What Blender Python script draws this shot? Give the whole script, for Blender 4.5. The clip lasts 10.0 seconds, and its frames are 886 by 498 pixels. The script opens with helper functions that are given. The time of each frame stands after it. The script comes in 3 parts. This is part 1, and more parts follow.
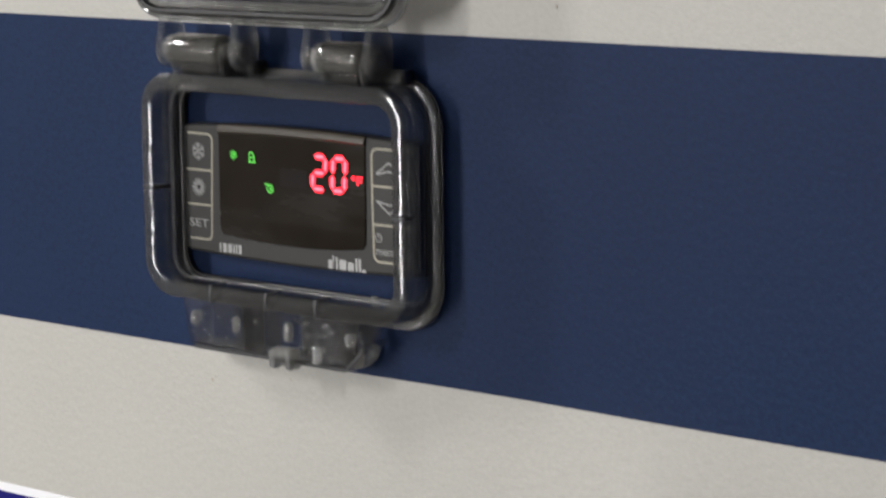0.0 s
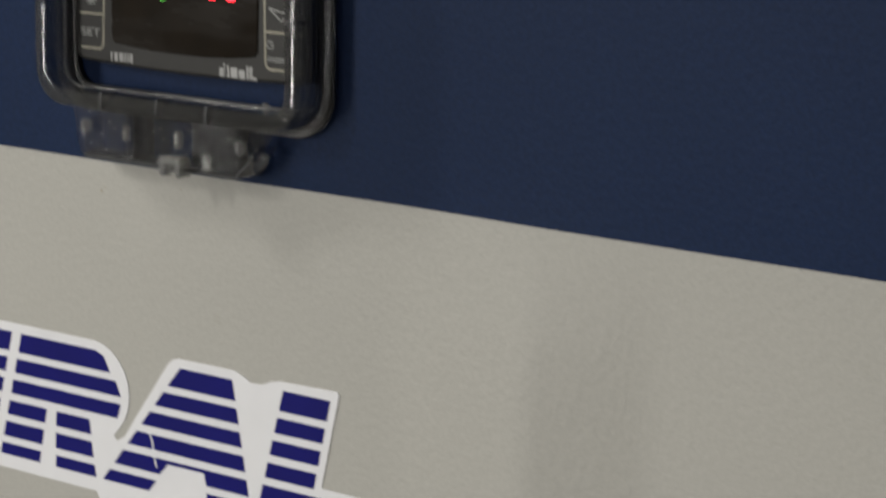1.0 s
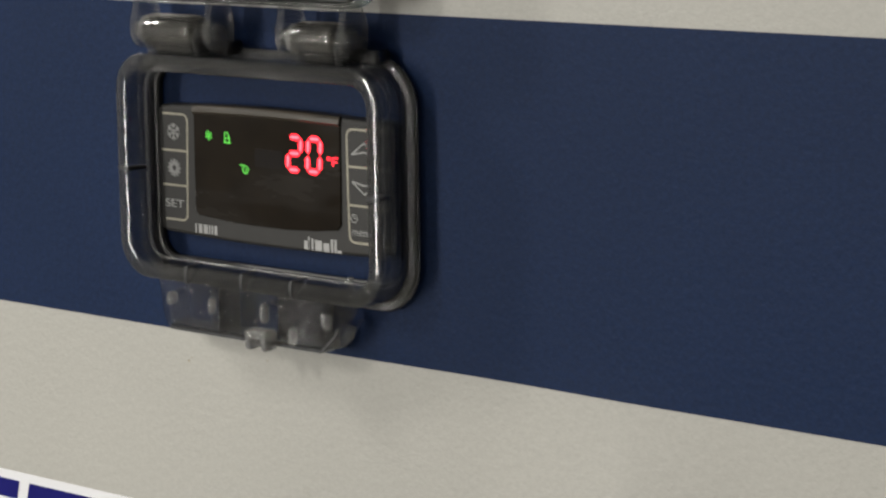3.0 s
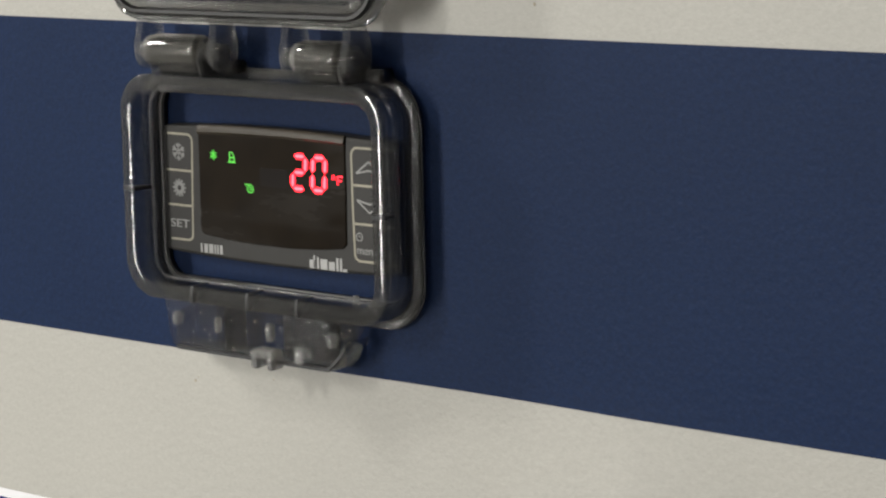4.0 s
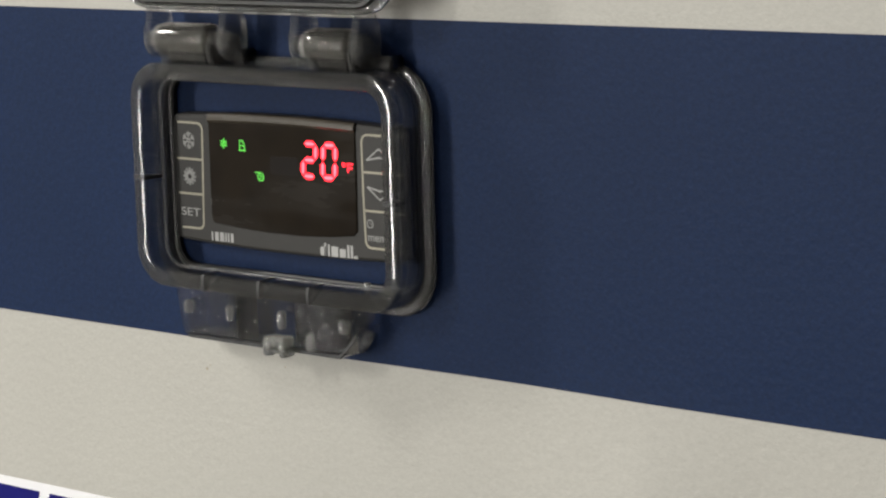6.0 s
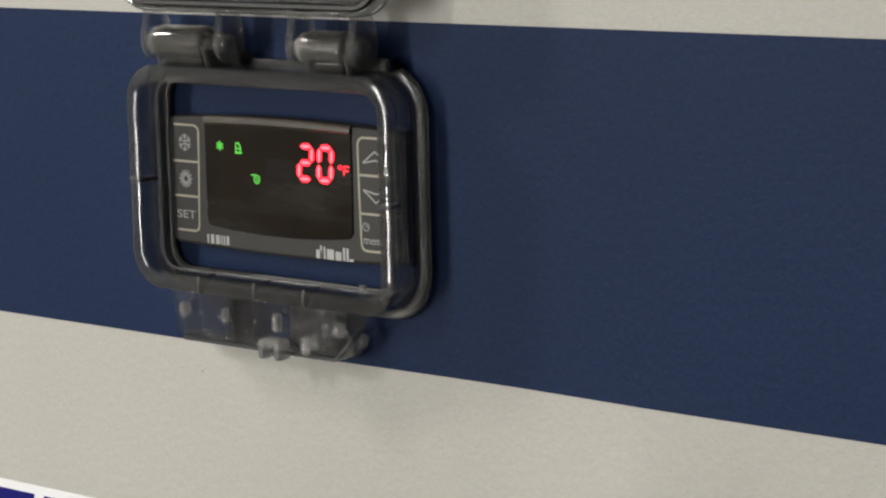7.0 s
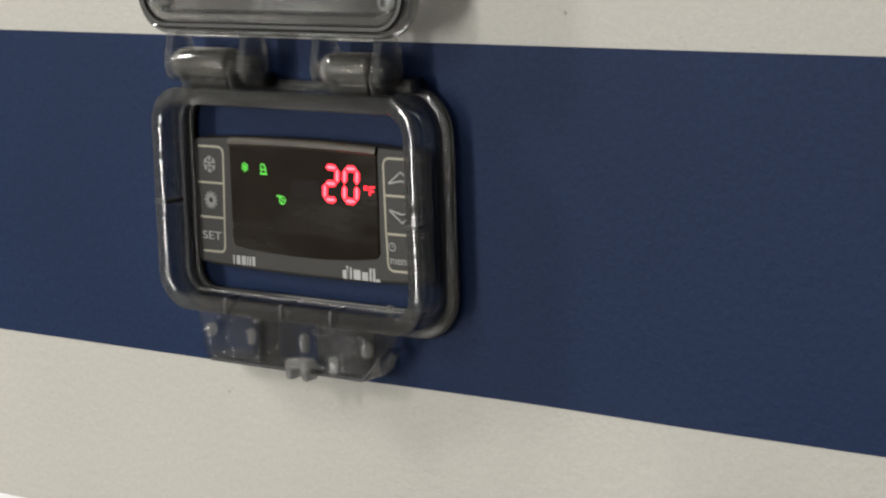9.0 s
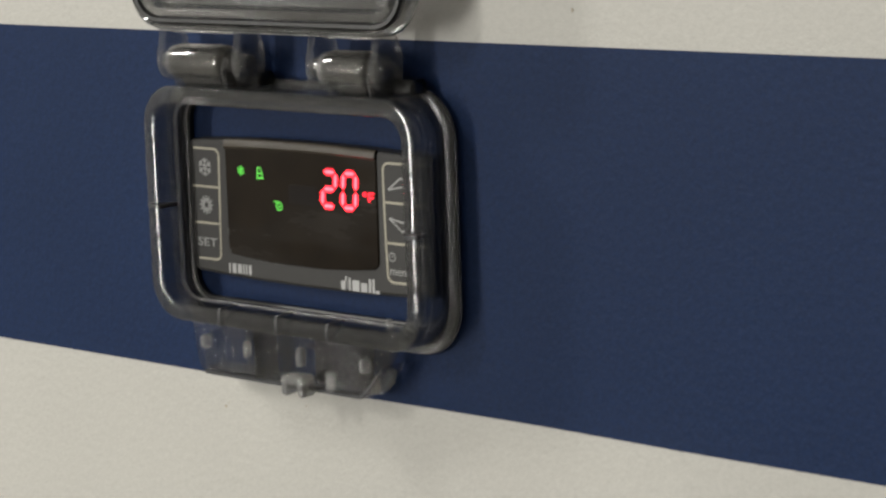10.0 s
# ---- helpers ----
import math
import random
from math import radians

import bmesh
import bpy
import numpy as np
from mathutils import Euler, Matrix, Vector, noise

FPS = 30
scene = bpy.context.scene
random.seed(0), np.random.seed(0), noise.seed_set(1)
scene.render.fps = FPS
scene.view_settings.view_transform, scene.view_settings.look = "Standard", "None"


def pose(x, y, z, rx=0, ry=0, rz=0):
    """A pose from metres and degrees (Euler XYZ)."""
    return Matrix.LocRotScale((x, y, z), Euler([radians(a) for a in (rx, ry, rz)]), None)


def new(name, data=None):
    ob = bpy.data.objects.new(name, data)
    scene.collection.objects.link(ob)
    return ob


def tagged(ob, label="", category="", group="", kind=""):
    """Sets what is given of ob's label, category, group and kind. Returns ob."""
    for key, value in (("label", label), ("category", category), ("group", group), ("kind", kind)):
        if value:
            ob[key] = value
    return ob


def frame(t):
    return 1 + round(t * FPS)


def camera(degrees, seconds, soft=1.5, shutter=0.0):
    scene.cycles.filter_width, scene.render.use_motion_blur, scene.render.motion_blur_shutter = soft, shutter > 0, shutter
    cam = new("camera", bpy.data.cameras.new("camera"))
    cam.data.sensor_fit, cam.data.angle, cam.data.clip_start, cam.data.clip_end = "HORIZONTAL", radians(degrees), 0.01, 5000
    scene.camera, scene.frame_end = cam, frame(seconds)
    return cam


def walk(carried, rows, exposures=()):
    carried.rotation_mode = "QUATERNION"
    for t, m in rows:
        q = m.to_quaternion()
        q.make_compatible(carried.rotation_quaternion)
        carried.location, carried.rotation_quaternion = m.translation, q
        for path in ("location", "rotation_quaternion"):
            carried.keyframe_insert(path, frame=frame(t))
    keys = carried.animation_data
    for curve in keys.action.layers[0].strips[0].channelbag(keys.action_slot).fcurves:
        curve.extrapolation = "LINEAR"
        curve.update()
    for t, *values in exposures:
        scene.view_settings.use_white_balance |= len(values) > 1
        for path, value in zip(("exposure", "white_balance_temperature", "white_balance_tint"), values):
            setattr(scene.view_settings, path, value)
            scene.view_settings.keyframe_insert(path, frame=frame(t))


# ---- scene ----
# ---------------------------------------------------------------- camera and walk
cam = camera(20.50, 10.0, soft=2.3, shutter=0.5)
MM = 0.001
Z0 = 1.5  # height of the controller's centre above the floor

# seconds, eye x y z in metres, yaw, pitch, roll in degrees
PATH = [
    (0, 0.40212, -0.43813, 1.58388, 39.281, -9.313, -0.637),
    (0.5, 0.40237, -0.43407, 1.58541, 38.547, -10.641, -1.097),
    (0.8, 0.40713, -0.44851, 1.56971, 37.001, -10.361, 0.571),
    (1, 0.40733, -0.44485, 1.56262, 36.631, -11.556, 0.931),
    (1.2, 0.40713, -0.44174, 1.55863, 36.212, -11.681, 1.824),
    (1.5, 0.40755, -0.43679, 1.55878, 35.415, -12.599, 1.536),
    (1.8, 0.40812, -0.43615, 1.56459, 36.040, -12.481, 0.875),
    (2, 0.40508, -0.43847, 1.56836, 36.226, -11.873, 0.717),
    (2.2, 0.40958, -0.43319, 1.57837, 37.569, -10.922, -0.279),
    (2.3, 0.40669, -0.42971, 1.58146, 37.945, -10.571, -0.476),
    (2.5, 0.40704, -0.43179, 1.58611, 38.543, -10.137, -0.731),
    (3, 0.40313, -0.43532, 1.58499, 38.968, -9.910, -0.751),
    (3.2, 0.40452, -0.43520, 1.58630, 39.185, -9.639, -0.985),
    (4.3, 0.40341, -0.43515, 1.58488, 39.119, -9.458, -1.218),
    (4.5, 0.40399, -0.43515, 1.58491, 39.152, -9.405, -1.172),
    (5, 0.40218, -0.43602, 1.58580, 39.359, -9.485, -1.846),
    (5.5, 0.40284, -0.43714, 1.58364, 39.559, -9.503, -1.679),
    (5.7, 0.40306, -0.43736, 1.58392, 39.239, -9.670, -1.714),
    (6.8, 0.40421, -0.43649, 1.58336, 39.379, -9.564, -1.374),
    (7, 0.40361, -0.43638, 1.58290, 39.217, -9.509, -1.398),
    (7.5, 0.40428, -0.43525, 1.58300, 39.455, -9.416, -1.318),
    (8, 0.40448, -0.43614, 1.58456, 39.286, -9.234, -1.613),
    (8.5, 0.40299, -0.43529, 1.58870, 38.961, -9.819, -1.794),
    (9, 0.40035, -0.44014, 1.58747, 39.337, -9.466, -2.049),
    (9.5, 0.39793, -0.43721, 1.58801, 39.674, -9.884, -2.330),
    (10, 0.39201, -0.40351, 1.58687, 41.177, -9.731, -2.013),
]


def stand(x, y, z, yaw, pitch, roll):
    return pose(x, y, z, 0, 0, yaw) @ pose(0, 0, 0, 90 + pitch) @ pose(0, 0, 0, 0, 0, roll)


# seconds, stops, white balance in kelvin, tint
EXPOSURES = [(0, 0.0, 6230, 13), (0.5, -0.08, 6350, 12), (0.8, -0.35, 6400, 11), (1.0, -0.58, 6450, 10), (1.2, -0.85, 6560, 10), (1.5, -1.1, 6680, 10),
             (2.0, -1.1, 6680, 10), (2.3, -0.85, 6640, 10), (2.6, -0.5, 6520, 10), (3.0, -0.22, 6500, 10), (3.4, -0.1, 6500, 10), (4.3, 0.0, 6450, 10),
             (5.7, 0.0, 6500, 10), (7.0, -0.09, 6500, 10), (8.0, -0.06, 6500, 10), (8.6, 0.0, 6450, 10), (10, 0.0, 6500, 10)]
walk(cam, [(row[0], stand(*row[1:])) for row in PATH], EXPOSURES)

# ---------------------------------------------------------------- world and light
world = bpy.data.worlds.new("world")
world.use_nodes = True
scene.world = world
world.node_tree.nodes["Background"].inputs["Color"].default_value = (0.9, 0.95, 1.0, 1)
world.node_tree.nodes["Background"].inputs["Strength"].default_value = 0.05


def ceiling_lamp(name, x, y, z, sx, sy, watts, colour):
    data = bpy.data.lights.new(name, "AREA")
    data.shape, data.size, data.size_y, data.energy, data.color = "RECTANGLE", sx, sy, watts, colour
    ob = new(name, data)
    ob.matrix_world = pose(x, y, z, 0, 0, 0)
    return ob


LAMP = (1.0, 0.97, 0.90)
# no tube is in view: these are placed to fit the shadows
# ceiling tubes running out from the machine: bearing in degrees west of its front, distance, watts, width
for bearing, reach, watts, width in ((30.0, 2.3, 48, 0.12), (68.0, 2.1, 66, 0.12)):
    tube = ceiling_lamp("tube_lamp", 0, 0, 2.62, width, 1.2, watts, LAMP)
    tube.matrix_world = pose(-reach * math.sin(radians(bearing)), -reach * math.cos(radians(bearing)), 2.62, 0, 0, -bearing)
# weak fill light, added with no source in view
ceiling_lamp("fill_lamp_far", 0.7, -2.7, 2.62, 1.2, 0.18, 10, LAMP)
# added light: unseen tall window opposite the machine, placed for the rail highlights
opening = ceiling_lamp("unseen_window_light", -1.65, -3.22, 1.5, 0.38, 1.5, 82, (1.0, 0.98, 0.93))
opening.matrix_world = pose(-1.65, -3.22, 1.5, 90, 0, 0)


# ---------------------------------------------------------------- materials
def nodes_of(name):
    m = bpy.data.materials.new(name)
    m.use_nodes = True
    nt = m.node_tree
    return m, nt, nt.nodes["Principled BSDF"], nt.nodes["Material Output"]


def noise_node(nt, scale, detail=3.0, rough=0.5, stretch=(1, 1, 1)):
    tc = nt.nodes.new("ShaderNodeNewGeometry")
    mp = nt.nodes.new("ShaderNodeMapping")
    mp.inputs["Scale"].default_value = stretch
    n = nt.nodes.new("ShaderNodeTexNoise")
    n.inputs["Scale"].default_value, n.inputs["Detail"].default_value, n.inputs["Roughness"].default_value = scale, detail, rough
    nt.links.new(tc.outputs["Position"], mp.inputs["Vector"])
    nt.links.new(mp.outputs["Vector"], n.inputs["Vector"])
    return n.outputs["Fac"]


def ramp(nt, fac, a, b, ca, cb):
    r = nt.nodes.new("ShaderNodeValToRGB")
    e = r.color_ramp.elements
    e[0].position, e[1].position, e[0].color, e[1].color = a, b, (*ca, 1), (*cb, 1)
    nt.links.new(fac, r.inputs["Fac"])
    return r.outputs["Color"]


def times_colour(nt, a, b, fac=1.0):
    m = nt.nodes.new("ShaderNodeMix")
    m.data_type, m.blend_type = "RGBA", "MULTIPLY"
    m.inputs["Factor"].default_value = fac
    nt.links.new(a, m.inputs["A"])
    nt.links.new(b, m.inputs["B"])
    return m.outputs["Result"]


def bump(nt, bsdf, fac, dist, strength=1.0, chain=None):
    b = nt.nodes.new("ShaderNodeBump")
    b.inputs["Strength"].default_value, b.inputs["Distance"].default_value = strength, dist
    nt.links.new(fac, b.inputs["Height"])
    if chain is not None:
        nt.links.new(chain, b.inputs["Normal"])
    nt.links.new(b.outputs["Normal"], bsdf.inputs["Normal"])
    return b.outputs["Normal"]


def painted(name, colour, rough, vary=0.06, peel=0.00003, stains=True, spec=0.5, grain=0.09):
    """Powder-coated sheet: fine orange peel, slow mottling, a few faint stains."""
    m, nt, b, _ = nodes_of(name)
    lo = tuple(c * (1 - vary) for c in colour)
    hi = tuple(min(1, c * (1 + vary)) for c in colour)
    c = ramp(nt, noise_node(nt, 9.0, 4), 0.3, 0.7, lo, hi)
    c = times_colour(nt, c, ramp(nt, noise_node(nt, 750.0, 3, 0.65), 0.3, 0.7, (1 - grain,) * 3, (1.0,) * 3))
    if stains:
        c = times_colour(nt, c, ramp(nt, noise_node(nt, 62.0, 5, 0.6), 0.68, 0.8, (1, 1, 1), (0.82, 0.79, 0.73)))
    nt.links.new(c, b.inputs["Base Color"])
    b.inputs["Roughness"].default_value = rough
    b.inputs["Specular IOR Level"].default_value = spec
    n = bump(nt, b, noise_node(nt, 420.0, 2), peel * 2.2)
    bump(nt, b, noise_node(nt, 1300.0, 2), peel, 1.0, n)
    return m


def plain(name, colour, rough=0.5, metal=0.0, vary=0.08, scale=300.0, peel=0.00001):
    m, nt, b, _ = nodes_of(name)
    c = ramp(nt, noise_node(nt, scale, 4), 0.3, 0.7, tuple(x * (1 - vary) for x in colour), tuple(min(1, x * (1 + vary)) for x in colour))
    nt.links.new(c, b.inputs["Base Color"])
    b.inputs["Roughness"].default_value, b.inputs["Metallic"].default_value = rough, metal
    bump(nt, b, noise_node(nt, 1500.0, 3), peel)
    return m


def glowing(name, colour, strength):
    m, nt, b, _ = nodes_of(name)
    b.inputs["Base Color"].default_value = (*colour, 1)
    b.inputs["Emission Color"].default_value = (*colour, 1)
    b.inputs["Emission Strength"].default_value = strength
    return m


def smoked(name, tint, through_part, rough, clear=0.985):
    """Smoked clear plastic: a refracting body, part of the light passing straight through, and a polished skin with fine scuffs."""
    m, nt, b, out = nodes_of(name)
    b.inputs["Base Color"].default_value = (*tint, 1)
    b.inputs["Transmission Weight"].default_value = clear
    b.inputs["IOR"].default_value = 1.49
    scuffs = ramp(nt, noise_node(nt, 160.0, 4), 0.5, 0.85, (rough,) * 3, (rough + 0.10,) * 3)
    nt.links.new(scuffs, b.inputs["Roughness"])
    wavy = bump(nt, b, noise_node(nt, 110.0, 1), 0.00006)
    t = nt.nodes.new("ShaderNodeBsdfTransparent")
    t.inputs["Color"].default_value = (*tint, 1)
    mix = nt.nodes.new("ShaderNodeMixShader")
    mix.inputs["Fac"].default_value = through_part
    nt.links.new(b.outputs["BSDF"], mix.inputs[1])
    nt.links.new(t.outputs["BSDF"], mix.inputs[2])
    gloss = nt.nodes.new("ShaderNodeBsdfGlossy")
    nt.links.new(scuffs, gloss.inputs["Roughness"])
    nt.links.new(wavy, gloss.inputs["Normal"])
    # polished skin: 4 % straight on, rising steeply at grazing angles
    lw = nt.nodes.new("ShaderNodeLayerWeight")
    lw.inputs["Blend"].default_value = 0.5
    steep = nt.nodes.new("ShaderNodeMath")
    steep.operation = "POWER"
    steep.inputs[1].default_value = 5.0
    nt.links.new(lw.outputs["Facing"], steep.inputs[0])
    amount = nt.nodes.new("ShaderNodeMath")
    amount.operation = "MULTIPLY_ADD"
    amount.inputs[1].default_value, amount.inputs[2].default_value = 0.7, 0.035
    nt.links.new(steep.outputs["Value"], amount.inputs[0])
    skin = nt.nodes.new("ShaderNodeMixShader")
    nt.links.new(amount.outputs["Value"], skin.inputs["Fac"])
    nt.links.new(mix.outputs["Shader"], skin.inputs[1])
    nt.links.new(gloss.outputs["BSDF"], skin.inputs[2])
    nt.links.new(skin.outputs["Shader"], out.inputs["Surface"])
    return m


CREAM = painted("cream_powder_coat", (0.42, 0.41, 0.378), 0.5, 0.03, 0.00006, True, 0.3)
BLUE = painted("navy_vinyl_film", (0.0085, 0.0215, 0.066), 0.5, 0.10, 0.00005, False, 0.085, 0.28)
GAP = plain("dark_gap", (0.02, 0.02, 0.02), 0.8)
SMOKE = smoked("smoked_polycarbonate", (0.56, 0.56, 0.565), 0.68, 0.065, 0.93)
FLANGE = smoked("worn_smoked_polycarbonate", (0.46, 0.46, 0.465), 0.62, 0.11, 0.92)
SKIRT = smoked("smoked_skirt_polycarbonate", (0.80, 0.80, 0.81), 0.985, 0.04, 0.95)
BARREL = smoked("brown_smoked_polycarbonate", (0.56, 0.545, 0.52), 0.36, 0.08, 0.92)
ARM = smoked("smoked_arm_polycarbonate", (0.80, 0.80, 0.80), 0.78, 0.05, 0.86)
# milky clear plastic: highlights on the small mouldings are put into its white
CLEAR_GLINT = smoked("glint_whitened_polycarbonate", (0.84, 0.84, 0.83), 0.30, 0.05, 0.85)
DARK_SMOKE = smoked("dark_smoked_plastic", (0.13, 0.13, 0.127), 0.25, 0.10, 0.95)
LID = smoked("dark_lid_polycarbonate", (0.44, 0.44, 0.44), 0.60, 0.06, 0.95)
RUBBER = plain("black_rubber", (0.008, 0.008, 0.008), 0.5)
SEAM = plain("dark_seam", (0.008, 0.009, 0.011), 0.5)
FASCIA = plain("grey_fascia_plastic", (0.026, 0.0252, 0.0238), 0.5, 0, 0.06)
FASCIA.node_tree.nodes["Principled BSDF"].inputs["Specular IOR Level"].default_value = 0.22
# brown lens edge, its caught light put into a paler base colour
BROW = plain("brown_lit_edge", (0.042, 0.033, 0.022), 0.3, 0, 0.25, 90.0)
GLASS = plain("dark_display_lens", (0.011, 0.008, 0.0052), 0.2, 0, 0.2, 120.0)
gn = GLASS.node_tree
gn.nodes["Principled BSDF"].inputs["Specular IOR Level"].default_value = 0.1
gn.links.new(ramp(gn, noise_node(gn, 55.0, 4, 0.6, (0.5, 1.0, 2.2)), 0.4, 0.65, (0.12,) * 3, (0.34,) * 3), gn.nodes["Principled BSDF"].inputs["Roughness"])
LENS_PATCH = plain("dark_lens_patch", (0.005, 0.003, 0.002), 0.3)
LENS_PATCH.node_tree.nodes["Principled BSDF"].inputs["Specular IOR Level"].default_value = 0.1
KEYLINE = plain("ivory_print", (0.26, 0.24, 0.18), 0.5)
ICON = plain("pale_grey_print", (0.22, 0.22, 0.215), 0.5)
MARK = plain("silver_print", (0.30, 0.30, 0.295), 0.45)
RED = glowing("red_led", (1.0, 0.004, 0.022), 2.6)
HOT = glowing("bright_red_led", (1.0, 0.036, 0.05), 8.0)
GREEN = glowing("green_led", (0.10, 0.80, 0.05), 0.075)
VINYL = plain("white_vinyl", (0.72, 0.72, 0.745), 0.45, 0, 0.03, 60.0)
INK = plain("royal_blue_ink", (0.006, 0.006, 0.125), 0.5, 0, 0.08, 80.0)
INK.node_tree.nodes["Principled BSDF"].inputs["Specular IOR Level"].default_value = 0.08
ROOM = painted("plain_wall_paint", (0.24, 0.235, 0.225), 0.7, 0.04)
FLOOR = plain("grey_concrete", (0.22, 0.215, 0.20), 0.75, 0, 0.2, 6.0)
SCREW = plain("dull_zinc", (0.42, 0.40, 0.34), 0.5, 0.2)


# ---------------------------------------------------------------- mesh helpers (millimetres round the controller's centre)
def link(name, bm, material, parent=None, label="", smooth=False):
    bmesh.ops.recalc_face_normals(bm, faces=bm.faces)
    for v in bm.verts:
        v.co = v.co * MM
    me = bpy.data.meshes.new(name)
    if smooth:
        for f in bm.faces:
            f.smooth = True
    bm.to_mesh(me)
    bm.free()
    if smooth:
        me.set_sharp_from_angle(angle=radians(48))
    me.materials.append(material)
    ob = new(name, me)
    if parent is not None:
        ob.parent = parent
    if label:
        ob["label"] = label
    return ob


def part(name, bm, material, parent, label="", smooth=False):
    return link(name, bm, material, parent, label, smooth)


def thing(name, label, category, group="", kind="", z=Z0):
    ob = new(name)
    ob.empty_display_size = 0.01
    ob.location = (0, 0, z)
    return tagged(ob, label, category, group, kind)


def rrect(x0, x1, z0, z1, r, n=8):
    pts = []
    for cx, cz, a in ((x1 - r, z1 - r, 0), (x0 + r, z1 - r, 90), (x0 + r, z0 + r, 180), (x1 - r, z0 + r, 270)):
        for k in range(n + 1):
            t = radians(a + 90 * k / n)
            pts.append((cx + r * math.cos(t), cz + r * math.sin(t)))
    return pts


def loft(rings, close=False, cap=True):
    """A skin over rings of (loop of x, z; depth y)."""
    bm = bmesh.new()
    loops = [[bm.verts.new((x, y, z)) for x, z in loop] for loop, y in rings]
    pairs = list(zip(loops, loops[1:])) + ([(loops[-1], loops[0])] if close else [])
    for a, b in pairs:
        for i in range(len(a)):
            j = (i + 1) % len(a)
            bm.faces.new((a[i], a[j], b[j], b[i]))
    if not close and cap:
        bm.faces.new(loops[0])
        bm.faces.new(loops[-1])
    return bm


def prism(pts, y0, y1, bev=0.0, bm=None):
    """A plate with the outline pts (x, z) from depth y0 to y1, with its front edge bevelled."""
    bm = bm or bmesh.new()
    back = [bm.verts.new((x, y0, z)) for x, z in pts]
    front = [bm.verts.new((x, y1, z)) for x, z in pts]
    n = len(pts)
    for i in range(n):
        j = (i + 1) % n
        bm.faces.new((back[i], back[j], front[j], front[i]))
    bm.faces.new(back)
    f = bm.faces.new(front)
    if bev:
        bmesh.ops.bevel(bm, geom=list(f.edges), offset=bev, segments=2, affect="EDGES", clamp_overlap=True)
    return bm


def block(x0, x1, y0, y1, z0, z1, bev=0.3, bm=None):
    own = bm is None
    bm = bm or bmesh.new()
    vs = [bm.verts.new((x, y, z)) for x in (x0, x1) for y in (y0, y1) for z in (z0, z1)]
    fs = [bm.faces.new([vs[i] for i in q]) for q in ((0, 1, 3, 2), (4, 6, 7, 5), (0, 4, 5, 1), (2, 3, 7, 6), (0, 2, 6, 4), (1, 5, 7, 3))]
    if bev:
        es = {e for f in fs for e in f.edges}
        bmesh.ops.bevel(bm, geom=list(es), offset=bev, segments=2, affect="EDGES", clamp_overlap=True)
    return bm


def rod(x0, x1, y, z, r, n=20):
    """A round bar along x with softened ends."""
    bm = bmesh.new()
    rings = []
    e = min(1.5, r * 0.36)
    ends = [(e * (1 - math.sin(radians(a))), r - e * (1 - math.cos(radians(a)))) for a in (80, 60, 40, 20, 0)]
    for x, rr in [(x0 + d, q) for d, q in ends] + [(x1 - d, q) for d, q in ends[::-1]]:
        rings.append([bm.verts.new((x, y + rr * math.cos(2 * math.pi * k / n), z + rr * math.sin(2 * math.pi * k / n))) for k in range(n)])
    for a, b in zip(rings, rings[1:]):
        for i in range(n):
            bm.faces.new((a[i], a[(i + 1) % n], b[(i + 1) % n], b[i]))
    bm.faces.new(rings[0])
    bm.faces.new(rings[-1])
    return bm


def upright_rod(x, y, z0, z1, r, n=16):
    """A short round bar along z with domed ends."""
    return loft_z([(r * 0.55, z0), (r * 0.9, z0 + 0.25 * r), (r, z0 + 0.7 * r), (r, z1 - 0.7 * r), (r * 0.9, z1 - 0.25 * r), (r * 0.55, z1)], x, y, n)


def loft_z(profile, x, y, n):
    bm = bmesh.new()
    rings = [[bm.verts.new((x + r * math.cos(2 * math.pi * k / n), y + r * math.sin(2 * math.pi * k / n), z)) for k in range(n)] for r, z in profile]
    for a, b in zip(rings, rings[1:]):
        for i in range(n):
            bm.faces.new((a[i], a[(i + 1) % n], b[(i + 1) % n], b[i]))
    bm.faces.new(rings[0])
    bm.faces.new(rings[-1])
    return bm


def stroke(points, w, y, bm=None, thick=0.06):
    """A printed line of width w through points (x, z), a hair proud of the depth y."""
    bm = bm or bmesh.new()
    pts = [Vector(p) for p in points]
    left, right = [], []
    for i, p in enumerate(pts):
        a = (p - pts[i - 1]).normalized() if i else None
        b = (pts[i + 1] - p).normalized() if i + 1 < len(pts) else None
        d = ((a or b) + (b or a)).normalized()
        n = Vector((-d.y, d.x)) * (w / 2)
        left.append(p + n)
        right.append(p - n)
    prism([tuple(v) for v in left + right[::-1]], y, y - thick, 0, bm)
    return bm


def arc(cx, cz, r, a0, a1, n=8):
    return [(cx + r * math.cos(radians(a0 + (a1 - a0) * k / n)), cz + r * math.sin(radians(a0 + (a1 - a0) * k / n))) for k in range(n + 1)]


def ring_shape(cx, cz, r, w, y, bm=None, n=16):
    bm = bm or bmesh.new()
    for k in range(n):
        stroke(arc(cx, cz, r, 360 * k / n, 360 * (k + 1) / n, 1), w, y, bm)
    return bm


